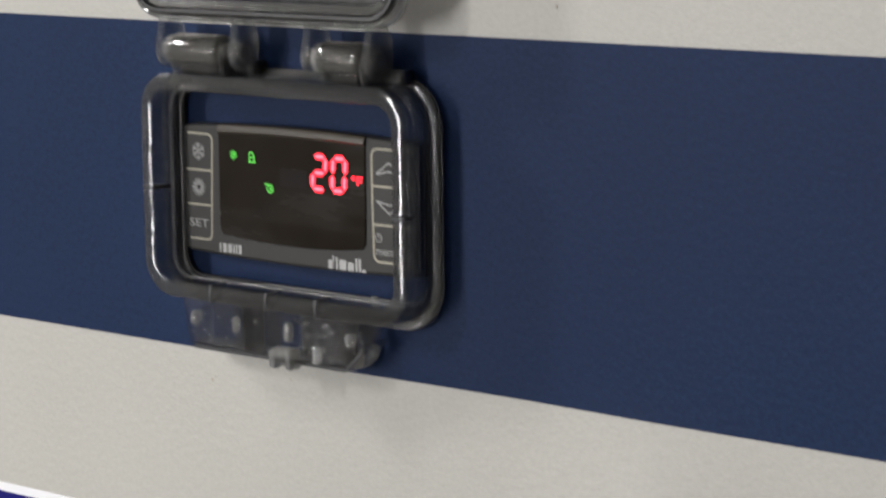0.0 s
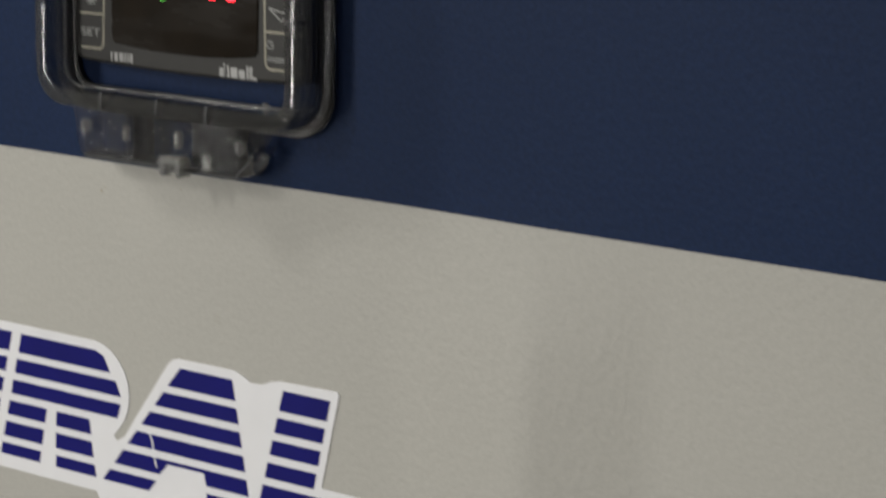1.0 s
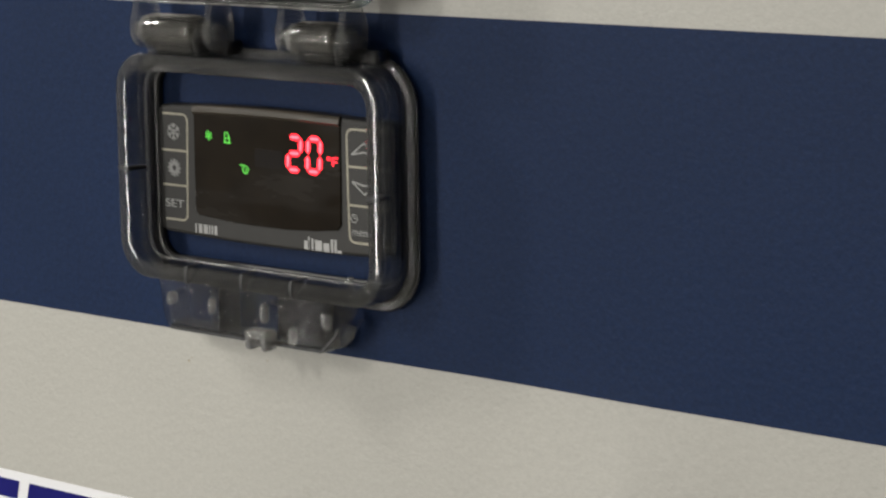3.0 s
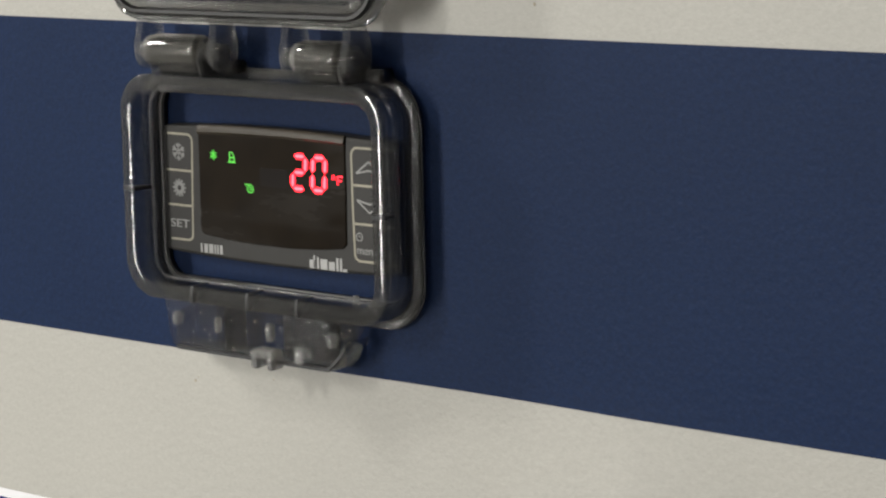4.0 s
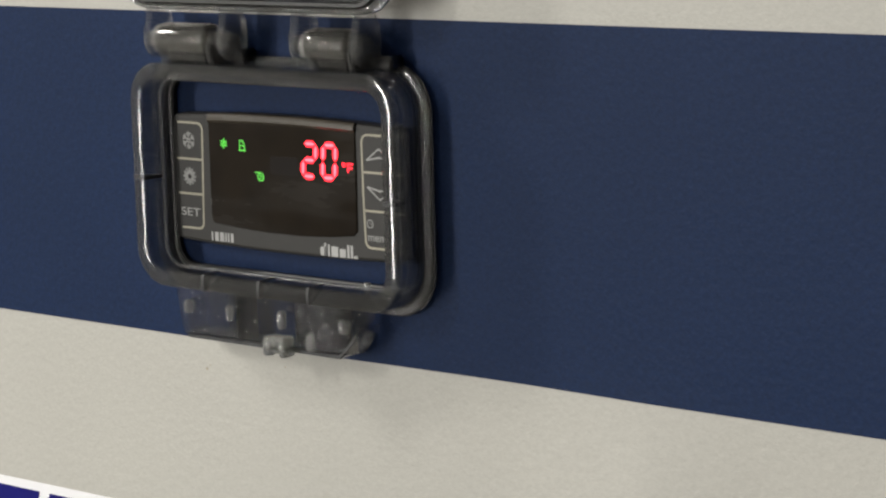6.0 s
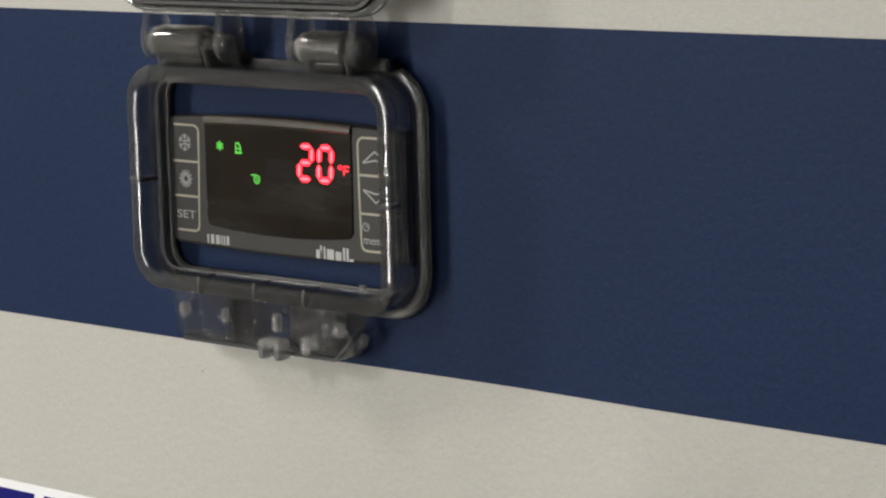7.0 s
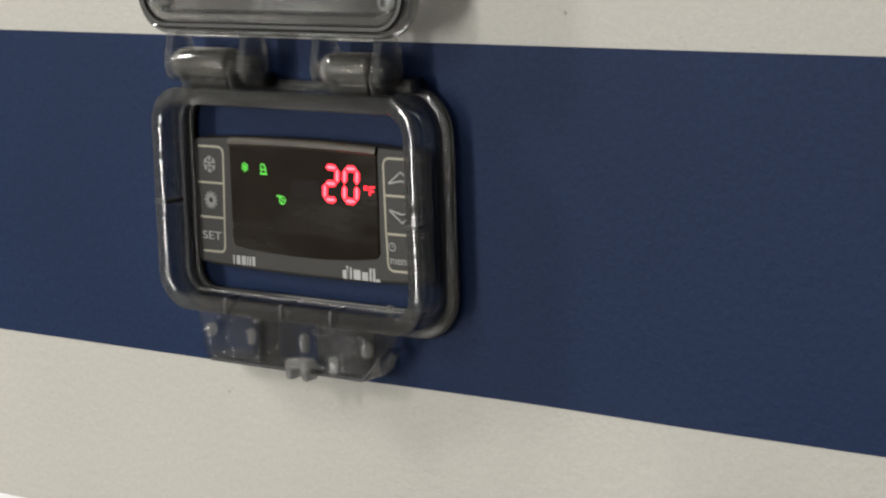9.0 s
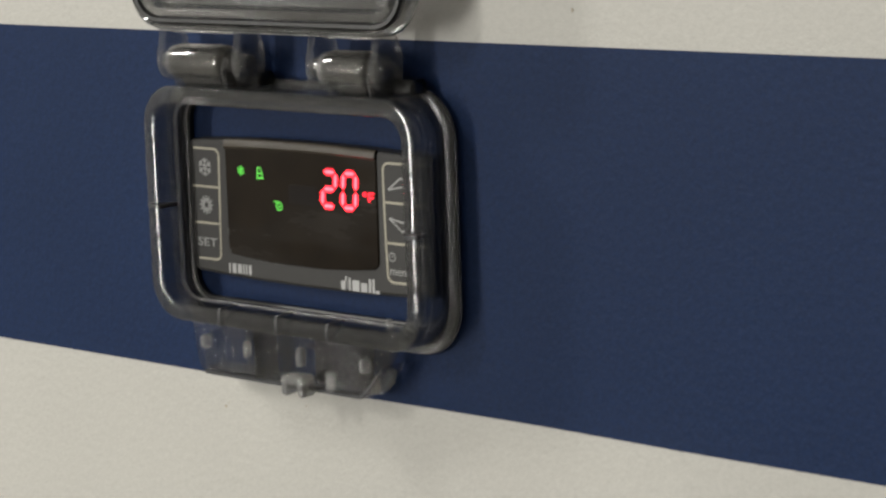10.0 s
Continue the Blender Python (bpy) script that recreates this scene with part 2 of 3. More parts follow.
def lettering(text, x, z, size, y, material, parent, name, squeeze=1.0):
    """Flat raised print of the given characters, laid on the fascia."""
    cu = bpy.data.curves.new(name, "FONT")
    cu.body, cu.size, cu.extrude, cu.offset = text, size * MM, 0.04 * MM, 0.004 * size * MM
    tmp = bpy.data.objects.new(name, cu)
    scene.collection.objects.link(tmp)
    dg = bpy.context.evaluated_depsgraph_get()
    me = bpy.data.meshes.new_from_object(tmp.evaluated_get(dg))
    bpy.data.objects.remove(tmp)
    me.transform(Matrix.Diagonal((squeeze, 1, 1, 1)))
    me.transform(Matrix.Rotation(radians(90), 4, "X"))
    me.transform(Matrix.Translation((x * MM, (y - 0.05) * MM, z * MM)))
    me.materials.clear()
    me.materials.append(material)
    ob = new(name, me)
    ob.parent = parent
    return ob


# ---------------------------------------------------------------- unseen room added round the machine, for bounce and reflections
def room_box(name, x0, x1, y0, y1, z0, z1, material, label, category):
    bm = block(x0 * 1000, x1 * 1000, y0 * 1000, y1 * 1000, z0 * 1000, z1 * 1000, 0)
    return tagged(link(name, bm, material), label, category, "", "structure")


room_box("floor", -2.6, 3.4, -3.2, 1.0, -0.1, 0.0, FLOOR, "plain grey concrete floor of the plant room", "floor")
room_box("ceiling", -2.6, 3.4, -3.2, 1.0, 2.7, 2.8, ROOM, "plain grey ceiling of the plant room", "ceiling")
# south wall, cut open to hold the added window light
bm = bmesh.new()
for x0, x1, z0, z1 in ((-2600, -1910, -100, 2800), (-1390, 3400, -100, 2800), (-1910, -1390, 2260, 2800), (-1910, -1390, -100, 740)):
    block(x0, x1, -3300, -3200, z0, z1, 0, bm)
tagged(link("wall_south", bm, ROOM), "plain grey painted wall facing the machine, with an opening for the added window light", "wall", "", "structure")
room_box("wall_west", -2.7, -2.6, -3.3, 1.1, -0.1, 2.8, ROOM, "plain grey painted side wall", "wall")
room_box("wall_north", -2.6, 3.4, 1.0, 1.1, -0.1, 2.8, ROOM, "plain grey painted wall behind the machine", "wall")
room_box("wall_east", 3.4, 3.5, -3.3, 1.1, -0.1, 2.8, ROOM, "plain grey painted side wall by the machine", "wall")


# ---------------------------------------------------------------- machine cabinet with its stripe
PANEL_RIGHT = 199.0 - 1.7   # where the front sheet has turned into the gap
BEND = 2.4


def panel_y(x, z):
    """The slight waviness of the sheet: shallow vertical oil-canning and a faint dent under the stripe."""
    low = 1 / (1 + math.exp((z + 58) / 9))
    y = -3.3 * low * (max(0.0, min(1.0, (x - 62) / 40)) if x < 102 else max(0.0, 1 - ((x - 102) / 31)))
    y += 0.22 * math.exp(-(((x - 47) + (z + 56) * 1.2) / 9) ** 2 - ((z + 56) / 12) ** 2)
    y += 0.10 * math.sin(x / 61 + 0.4) * math.cos(z / 83)
    return y


def sheet(xs, zs, lift, fold):
    bm = bmesh.new()
    cols = []
    for x in xs:
        cols.append([bm.verts.new((x, panel_y(x, z) * fade(x, z) - lift, z)) for z in zs])
    if fold:
        x1 = xs[-1]
        for k in range(1, 9):
            a = radians(90 * k / 8)
            cols.append([bm.verts.new((x1 + (BEND + lift) * math.sin(a), BEND - (BEND + lift) * math.cos(a), z)) for z in zs])
        cols.append([bm.verts.new((x1 + BEND + lift, 22.0, z)) for z in zs])
    for a, b in zip(cols, cols[1:]):
        for i in range(len(zs) - 1):
            bm.faces.new((a[i], b[i], b[i + 1], a[i + 1]))
    return bm


def fade(x, z):
    return 1 / (1 + math.exp((x - 180) / 4)) * math.exp(-(x / 230) ** 4) * math.exp(-(z / 230) ** 4) * (0 if abs(x) < 47 and -42 < z < 60 else 1)


def steps(a, b, n):
    return [a + (b - a) * k / n for k in range(n + 1)]


X1 = PANEL_RIGHT - BEND
cabinet = thing("machine_cabinet", "cream powder-coated sheet-metal machine cabinet with a navy stripe", "cabinet", z=0)
fine_x = [-950, -600, -350] + steps(-250, X1, 110)
fine_z = [100, 700, 1150] + steps(1500 - 250, 1500 + 250, 110) + [1900, 2000]

bm = sheet(fine_x, [z - 1500 for z in fine_z], 0.0, True)
p = part("front_panel", bm, CREAM, cabinet, "cream textured powder-coated front sheet", True)
p.location.z = Z0
bm = sheet(fine_x, steps(-42.3, 41.15, 30), 0.12, True)
for v in bm.verts:      # the film's lower edge is laid with a slight bow
    if v.co.z < -30:
        v.co.z += 0.4 * math.exp(-((v.co.x - 65) / 45) ** 2) * (-30 - v.co.z) / 12.3
p = part("stripe", bm, BLUE, cabinet, "navy blue vinyl stripe", True)
p.location.z = Z0
# the neighbouring sheet beyond the gap
bm = loft([(rrect(199.0, 900, -1400, 500, 1.0, 3), 24), (rrect(199.0, 900, -1400, 500, 1.0, 3), 0.25), (rrect(199.1, 899.9, -1399.9, 499.9, 1.0, 3), 0.06),
           (rrect(199.3, 899.7, -1399.7, 499.7, 1.0, 3), 0.0)])
p = part("side_panel", bm, CREAM, cabinet, "cream adjoining sheet-metal panel")
p.location.z = Z0
# black strip added in the gap to stand for its shade
bm = block(197.45, 198.9, 1.6, 22, -1380, 490, 0.2)
p = part("gap_strip", bm, RUBBER, cabinet, "black strip added to darken the gap")
p.location.z = Z0
# unseen body, coloured dark so the gap behind the sheets stays dark
bm = block(-948, 898, 25, 700, 60, 1998, 4)
part("carcass", bm, GAP, cabinet, "unseen cabinet body, dark to back the gap")
bm = block(-930, 880, 40, 680, 0, 62, 3)
part("plinth", bm, GAP, cabinet, "dark base plinth")

STAIN = plain("brown_dirt", (0.33, 0.30, 0.24), 0.8, 0, 0.3, 900.0)
for x, z, r in ((-33.0, -50.2, 0.55), (-31.9, -49.2, 0.3), (77.1, 48.7, 0.5), (-5.6, -46.6, 0.35)):
    pts = [(x + r * (0.6 + 0.5 * random.random()) * math.cos(k * 0.785), z + r * (0.6 + 0.5 * random.random()) * math.sin(k * 0.785)) for k in range(8)]
    p = part("stain", prism(pts, 0.3, -0.03), STAIN, cabinet, "small brown dirt speck")
    p.location.z = Z0

# ---------------------------------------------------------------- logo decal under the stripe
decal = thing("logo_decal", "white vinyl decal with royal blue striped logo shapes, scratched", "decal")
outline = [(-140, -90.3), (-37, -90.3)] + arc(-37, -103.5, 13.2, 88, -30, 8) + [(-27.5, -112.5), (-29.6, -114.8), (-28.3, -116.0), (-25.5, -114.2),
           (-23, -110.5), (-10.3, -92.6), (-8.6, -91.0), (-6.7, -90.4), (12, -90.3), (15.2, -91.2), (18, -92.6), (21.5, -92.4), (24.5, -91.2), (27.2, -90.6),
           (45.4, -90.2), (46.2, -90.9), (40.8, -115.4), (55.4, -115.6), (56.0, -116.4), (52.9, -131), (47, -162), (-44, -162), (-40.5, -149.3), (-34.5, -134),
           (-36, -131.2), (-140, -131.2)]
part("backing", prism(outline, 0, -0.18, 0), VINYL, decal, "white cut vinyl")
ROWS = [(-92.8, -98.1), (-100.0, -104.0), (-106.0, -109.9), (-112.0, -116.0), (-118.0, -122.2), (-124.2, -127.4)]


def bar(x00, x01, x10, x11, zt, zb):
    part("bar", prism([(x00, zt), (x01, zt), (x11, zb), (x10, zb)], -0.14, -0.26), INK, decal)


def lean(x, z, k):
    return x + k * (z + 92.8)


for n, (zt, zb) in enumerate(ROWS):
    # slanted block with a rounded shoulder
    l0, l1 = lean(-63.4, zt, 0.26), lean(-63.4, zb, 0.26)
    if n < 4:
        r = [(-36.0, -30.6), (-28.6, -26.9), (-26.8, -28.2), (-36.5, -37.4)][n]
        if n < 3:
            top = [(l0, zt), (r[0], zt)]
            if n == 0:
                top += [(-32.9, zt - 1.2)]
            part("bar", prism(top + [(r[1], zb), (l1, zb)], -0.14, -0.26), INK, decal)
        else:
            bar(l0, lean(-50.4, zt, 0.2), l1, lean(-50.4, zb, 0.2), zt, zb)
            bar(-50.6, -38.4, -50.8, -37.8, zt, zb)
    else:
        bar(l0, lean(-50.4, zt, 0.2), l1, lean(-50.4, zb, 0.2), zt, zb)
        bar(-50.9, lean(-42, zt, -0.17), -51.1, lean(-42, zb, -0.17), zt, zb)
    # the next block to the west
    e0, e1 = lean(-67.0, zt, 0.26), lean(-67.0, zb, 0.26)
    bar(lean(-96, zt, 0.26), e0, lean(-96, zb, 0.26), e1, zt, zb)
    bar(lean(-132, zt, 0.26), lean(-100, zt, 0.26), lean(-132, zb, 0.26), lean(-100, zb, 0.26), zt, zb)
    # peaked block
    a0, a1 = lean(-5.9, zt, 0.803), lean(-5.9, zb, 0.803)
    b0, b1 = lean(11.8, zt, -0.185), lean(11.8, zb, -0.185)
    if n < 4:
        bar(a0, b0, a1, b1, zt, zb)
    elif n == 4:
        part("bar", prism([(a0, zt), (b0, zt), (b1, zb), (2.9, zb), (2.2, zt - 1.0), (-10.3, zt - 1.0), (-13.2, zb), (a1, zb)], -0.14, -0.26), INK, decal)
    else:
        bar(a0, -14.4, a1, -17.1, zt, zb)
        bar(3.0, b0, 3.3, b1, zt, zb)
    # stepped block
    l0, l1 = lean(28.5, zt, 0.26), lean(28.5, zb, 0.26)
    if n < 4:
        bar(l0, lean(43.5, zt, 0.22), l1, lean(43.5, zb, 0.22), zt, zb)
    else:
        bar(l0, lean(59.1, zt, 0.25), l1, lean(59.1, zb, 0.25), zt, zb)
# lower row of heavy blocks
for x0, x1 in ((-37, -29.5), (-26.5, -22), (-19, -8.5), (-1.5, 7), (10, 18.5), (21, 31), (34, 42)):
    part("bar", prism([(x0 + 1.4, -135.2), (x1 + 1.2, -135.2), (x1 - 1.4, -147.5), (x0 - 1.4, -147.5)], -0.14, -0.26), INK, decal)
part("scratch", stroke([(-16.8, -111.6), (-15.6, -113.8), (-15.3, -117.0), (-14.3, -120.6)], 0.55, -0.24, None, 0.06), VINYL, decal, "pale scratch through the blue print")

# ---------------------------------------------------------------- temperature controller
ctl = thing("temperature_controller", "grey panel-mounted temperature controller with a lit red 20 degree display", "controller")
FY = -4.45


def face_outline(hw, top, bot, bulge, r=1.6, n=10):
    pts = []
    for k in range(n + 1):
        u = 1 - 2 * k / n
        pts.append((u * (hw - r), top + bulge * (1 - u * u)))
    pts += arc(-hw + r, top - r, r, 100, 180, 4)
    pts += arc(-hw + r, bot + r, r, 180, 260, 4)
    for k in range(n + 1):
        u = -1 + 2 * k / n
        pts.append((u * (hw - r), bot - bulge * 0.9 * (1 - u * u)))
    pts += arc(hw - r, bot + r, r, 280, 360, 4)
    pts += arc(hw - r, top - r, r, 0, 80, 4)
    return pts


part("body", loft([(face_outline(36.2, 15.2, -15.2, 0.8), 2.0), (face_outline(37, 16, -16, 1.0), 0.0), (face_outline(37, 16, -16, 1.0), FY + 0.9),
                   (face_outline(36.7, 15.7, -15.7, 1.0), FY + 0.25), (face_outline(36.1, 15.1, -15.1, 1.0), FY)]), FASCIA, ctl, "dark grey moulded fascia")
lens = [(24.2, 16.7), (12, 17.1), (0, 17.2), (-12, 17.1), (-24.3, 16.7), (-24.4, 0), (-24.4, -9.6), (-23.6, -10.9), (-16, -11.6), (-6, -12.0), (6, -12.0), (16, -11.4), (22.8, -10.6), (24.0, -9.4), (24.2, 2)]
part("display_lens", loft([(lens, FY + 0.4), (lens, FY + 0.1), ([(x * 0.997, (z + 12) * 0.985 - 11.9) for x, z in lens], FY - 0.12), ([(x * 0.985, (z + 12) * 0.925 - 11.8) for x, z in lens], FY - 0.3)]), GLASS, ctl, "dark smoked display lens")
LY = FY - 0.3
# rounded top edge of the lens, paler where it catches light
bm = bmesh.new()
rows = []
for k in range(13):
    x = -24.2 + 48.2 * k / 12
    zt = 17.1 - 0.5 * (x / 24.2) ** 2
    rows.append([bm.verts.new(v) for v in ((x, FY - 0.02, zt), (x, FY - 0.5, zt - 0.4), (x, FY - 0.85, zt - 1.7), (x, FY - 0.3, zt - 2.3))])
for a, c in zip(rows, rows[1:]):
    for i in range(3):
        bm.faces.new((a[i], a[i + 1], c[i + 1], c[i]))
part("lens_brow", bm, BROW, ctl, "brown rounded top edge of the display lens, paled for caught light", True)
# key brackets and dividers
bl = [(-35.2, 13.9)] + arc(-28.3, 12.2, 1.7, 90, 0, 6) + [(-27.0, 0)] + arc(-29.0, -11.2, 1.6, 0, -90, 6) + [(-35.0, -12.8)]
br = [(35.2, 14.0)] + arc(27.7, 12.2, 1.8, 90, 180, 6) + [(26.0, 0)] + arc(28.0, -11.3, 1.7, 180, 270, 6) + [(35.0, -13.0)]
for pts in (bl, br):
    part("key_outline", stroke(pts, 0.55, FY), KEYLINE, ctl, "ivory printed key outline")
for x0, x1, z in ((-35.9, -27.0, 4.7), (-35.7, -27.1, -4.1), (26.1, 35.8, 5.1), (26.1, 35.8, -4.1)):
    part("key_divider", stroke([(x0, z), (x1, z)], 0.55, FY), KEYLINE, ctl, "ivory printed divider")
# snowflake key
bm = bmesh.new()
for k in range(6):
    a = radians(60 * k + 90)
    d = Vector((math.cos(a), math.sin(a)))
    q = Vector((-d.y, d.x))
    c = Vector((-31.5, 9.4))
    stroke([c + d * 0.2, c + d * 2.2], 0.42, FY, bm)
    for s in (-1, 1):
        stroke([c + d * 1.1, c + d * 1.9 + q * 0.75 * s], 0.36, FY, bm)
part("snowflake_mark", bm, ICON, ctl, "pale snowflake print")
# sun key
bm = ring_shape(-31.6, 0.3, 1.15, 0.95, FY)
for k in range(12):
    a = radians(30 * k)
    d = Vector((math.cos(a), math.sin(a)))
    c = Vector((-31.6, 0.3))
    stroke([c + d * 1.4, c + d * 2.25], 0.5, FY, bm)
part("sun_mark", bm, ICON, ctl, "pale sun print")
lettering("SET", -35.2, -9.7, 2.9, FY, ICON, ctl, "set_text", 1.5)
lettering("menu", 26.9, -11.3, 2.9, FY, ICON, ctl, "menu_text", 1.0)
bm = ring_shape(27.8, -7.2, 0.95, 0.26, FY)
stroke([(27.8, -6.6), (27.8, -7.2), (28.3, -7.2)], 0.22, FY, bm)
part("clock_mark", bm, ICON, ctl, "pale clock print")
for s, z in ((1, 8.0), (-1, 1.6)):
    part("arrow_mark", stroke([(27.3, z), (31.2, z + 2.9 * s), (35.0, z), (31.2, z + 0.8 * s), (27.5, z)], 0.42, FY), ICON, ctl, "pale arrow print")
# maker's marks, as plain bars
for x, w, h in ((-24.8, 0.5, 2.3), (-23.6, 1.2, 2.3), (-21.9, 1.4, 2.3), (-20.1, 0.5, 2.3), (-19.2, 0.5, 2.3), (-18.2, 0.9, 2.3)):
    part("maker_bar", prism([(x, -15.5), (x + w, -15.5), (x + w, -15.5 + h), (x, -15.5 + h)], FY, FY - 0.06), MARK, ctl)
for x, w, h in ((11.7, 1.7, 2.1), (13.0, 0.55, 3.2), (14.1, 0.6, 2.9), (15.2, 2.2, 2.5), (17.9, 1.9, 2.1), (20.3, 0.7, 3.2), (21.4, 0.7, 3.2), (22.4, 1.2, 0.7)):
    part("maker_bar", prism([(x, -16.1), (x + w, -16.1), (x + w, -16.1 + h), (x, -16.1 + h)], FY, FY - 0.06), MARK, ctl)


# lit digits: each segment a part, its wide red rim painted as a halo
def digit(x, z, w, h, segs, sw=1.6, slant=0.07):
    half = h / 2
    ends = {"a": ((0, h), (w, h)), "b": ((w, h), (w, half)), "c": ((w, half), (w, 0)), "d": ((0, 0), (w, 0)), "e": ((0, half), (0, 0)), "f": ((0, h), (0, half)), "g": ((0, half), (w, half))}
    for s in segs:
        (ax, az), (bx, bz) = ends[s]
        p, q = Vector((ax + slant * az, az)), Vector((bx + slant * bz, bz))
        d = (q - p).normalized()
        n = Vector((-d.y, d.x)) * sw / 2
        p2, q2 = p + d * sw * 0.62, q - d * sw * 0.62
        p1, q1 = p + d * 0.12, q - d * 0.12
        loop = [p1, p2 + n, q2 + n, q1, q2 - n, p2 - n]
        seg = part("segment", prism([(x + v.x, z + v.y) for v in loop], LY, LY - 0.06), RED, ctl, "lit red segment, widened to take in its halo")
        # paler core stands for the overexposed middle
        loop = [p1 + d * 0.25, p2 + n * 0.36, q2 + n * 0.36, q1 - d * 0.25, q2 - n * 0.36, p2 - n * 0.36]
        part("core", prism([(x + v.x, z + v.y) for v in loop], LY - 0.06, LY - 0.09), HOT, seg, "brightest middle of the lit segment")


part("dark_rectangle", prism(rrect(-3.6, 5.6, 2.7, 7.2, 0.5, 3), LY, LY - 0.04), LENS_PATCH, ctl, "darker rectangle on the display lens")
digit(7.2, 3.0, 3.9, 7.9, "abged")
digit(13.5, 3.0, 3.9, 7.9, "abcdef")
bm = stroke([(21.7, 4.8), (21.7, 6.8), (23.3, 6.8)], 0.42, LY)
stroke([(21.7, 5.8), (23.0, 5.8)], 0.4, LY, bm)
part("unit_mark", bm, RED, ctl, "lit red F")
part("degree_mark", ring_shape(20.4, 6.5, 0.42, 0.34, LY, None, 8), RED, ctl, "lit red degree ring")
# green status marks
bm = bmesh.new()
for k in range(3):
    a = radians(60 * k + 90)
    d = Vector((math.cos(a), math.sin(a))) * 1.25
    stroke([Vector((-19.0, 9.4)) - d, Vector((-19.0, 9.4)) + d], 0.3, LY, bm)
ring_shape(-19.0, 9.4, 0.85, 0.22, LY, bm, 10)
part("status_mark", bm, GREEN, ctl, "lit green snowflake mark")
bm = stroke([(-13.9, 8.0), (-11.5, 8.0)], 0.4, LY)
stroke([(-13.5, 8.0), (-13.5, 10.4), (-12.6, 10.4), (-12.0, 9.4), (-12.0, 8.0)], 0.36, LY, bm)
stroke([(-13.4, 9.1), (-12.2, 9.1)], 0.3, LY, bm)
part("status_mark", bm, GREEN, ctl, "lit green compressor mark")
bm = ring_shape(-6.8, 1.8, 0.95, 0.32, LY, None, 12)
stroke([(-8.6, 2.8), (-7.0, 2.8)], 0.34, LY, bm)
stroke([(-7.1, 2.2), (-6.3, 1.8), (-7.1, 1.4)], 0.3, LY, bm)
part("status_mark", bm, GREEN, ctl, "lit green pump mark")

# ---------------------------------------------------------------- smoked weather cover over the controller
cover = thing("weather_cover", "smoked clear plastic weather cover with its lid swung open upwards", "cover")
N = 12


def inset(box, r, d):
    """The rounded outline of box (x0, x1, z0, z1) drawn in by d."""
    return rrect(box[0] + d, box[1] - d, box[2] + d, box[3] - d, max(r - d, 0.8), N)


def slab_x(x0, x1, pts, bev=0.35):
    """A plate across x with the side outline pts (y, z)."""
    bm = bmesh.new()
    va = [bm.verts.new((x0, y, z)) for y, z in pts]
    vb = [bm.verts.new((x1, y, z)) for y, z in pts]
    for i in range(len(pts)):
        j = (i + 1) % len(pts)
        bm.faces.new((va[i], va[j], vb[j], vb[i]))
    rims = [bm.faces.new(va), bm.faces.new(vb)]
    bmesh.ops.bevel(bm, geom=list({e for f in rims for e in f.edges}), offset=bev, segments=2, affect="EDGES", clamp_overlap=True)
    return bm


def band_z(pts, z0, z1, tilt=0.0):
    """A thin strip with the plan outline pts (x, y), from z0 to z1."""
    bm = bmesh.new()
    va = [bm.verts.new((x, y, z0 + tilt * (x - pts[0][0]))) for x, y in pts]
    vb = [bm.verts.new((x, y, z1 + tilt * (x - pts[0][0]))) for x, y in pts]
    for i in range(len(pts)):
        j = (i + 1) % len(pts)
        bm.faces.new((va[i], va[j], vb[j], vb[i]))
    bm.faces.new(va)
    bm.faces.new(vb)
    return bm


FRAME_BOX = (-43.3, 43.1, -26.7, 29.5)


def rim_profile(width, y_front):
    """Rail front with a broad, barely domed face and rounded shoulders: points (inset, depth) from the outer side to the inner."""
    pts, d, h = [(0.0, 0.0)], 0.0, 0.0
    for k in range(90):
        a = -90 + 2 * (k + 0.5)
        step = 1 + 10 / (1 + math.exp((abs(a) - 12) / 1.5))
        d, h = d + step * math.cos(radians(a)), h - step * math.sin(radians(a))
        if k % 4 == 0 or abs(a) < 20:
            pts.append((d, h))
    k, top = width / d, max(p[1] for p in pts)
    return [(p[0] * k, y_front + (top - p[1]) * k) for p in pts]


half_round = rim_profile(4.2, -13.0)
profile = [(-0.7, -1.15), (-0.3, -5.0), (-0.05, -9.0)] + half_round + [(4.25, -8.5), (4.3, -5.8), (4.0, -5.4), (3.3, -5.3), (3.1, -1.15)]
part("cover_frame", loft([(inset(FRAME_BOX, 9.6, d), y) for d, y in profile], close=True), SMOKE, cover, "smoked clear plastic frame with rounded corners", True)
FLANGE_BOX = (-46.6, 45.2, -29.3, 31.2)
profile = [(0, -1.2), (-0.05, -1.9), (0.3, -2.5), (1.0, -2.9), (1.8, -2.75), (2.5, -3.1), (2.55, -1.2)]
part("base_flange", loft([(inset(FLANGE_BOX, 11.5, d), y) for d, y in profile], close=True), FLANGE, cover, "worn smoked plastic base flange", True)
profile = [(3.25, -0.03), (3.25, -1.5), (3.6, -1.7), (4.0, -1.4), (4.05, -0.03)]
part("foot_ring", loft([(inset(FRAME_BOX, 9.6, d), y) for d, y in profile], close=True), RUBBER, cover, "black ring at the inner foot of the frame", True)
part("foam_pad", loft([(inset(FLANGE_BOX, 11.5, d), y) for d, y in ((0.9, -0.03), (0.9, -1.15), (5.2, -1.15), (5.2, -0.03))], close=True), RUBBER, cover, "black foam pad under the flange")
# pale ring added to draw the bright line along the frame's inner edge
profile = [(4.2, -6.2), (4.2, -6.9), (4.4, -7.0), (4.6, -6.8), (4.55, -6.2)]
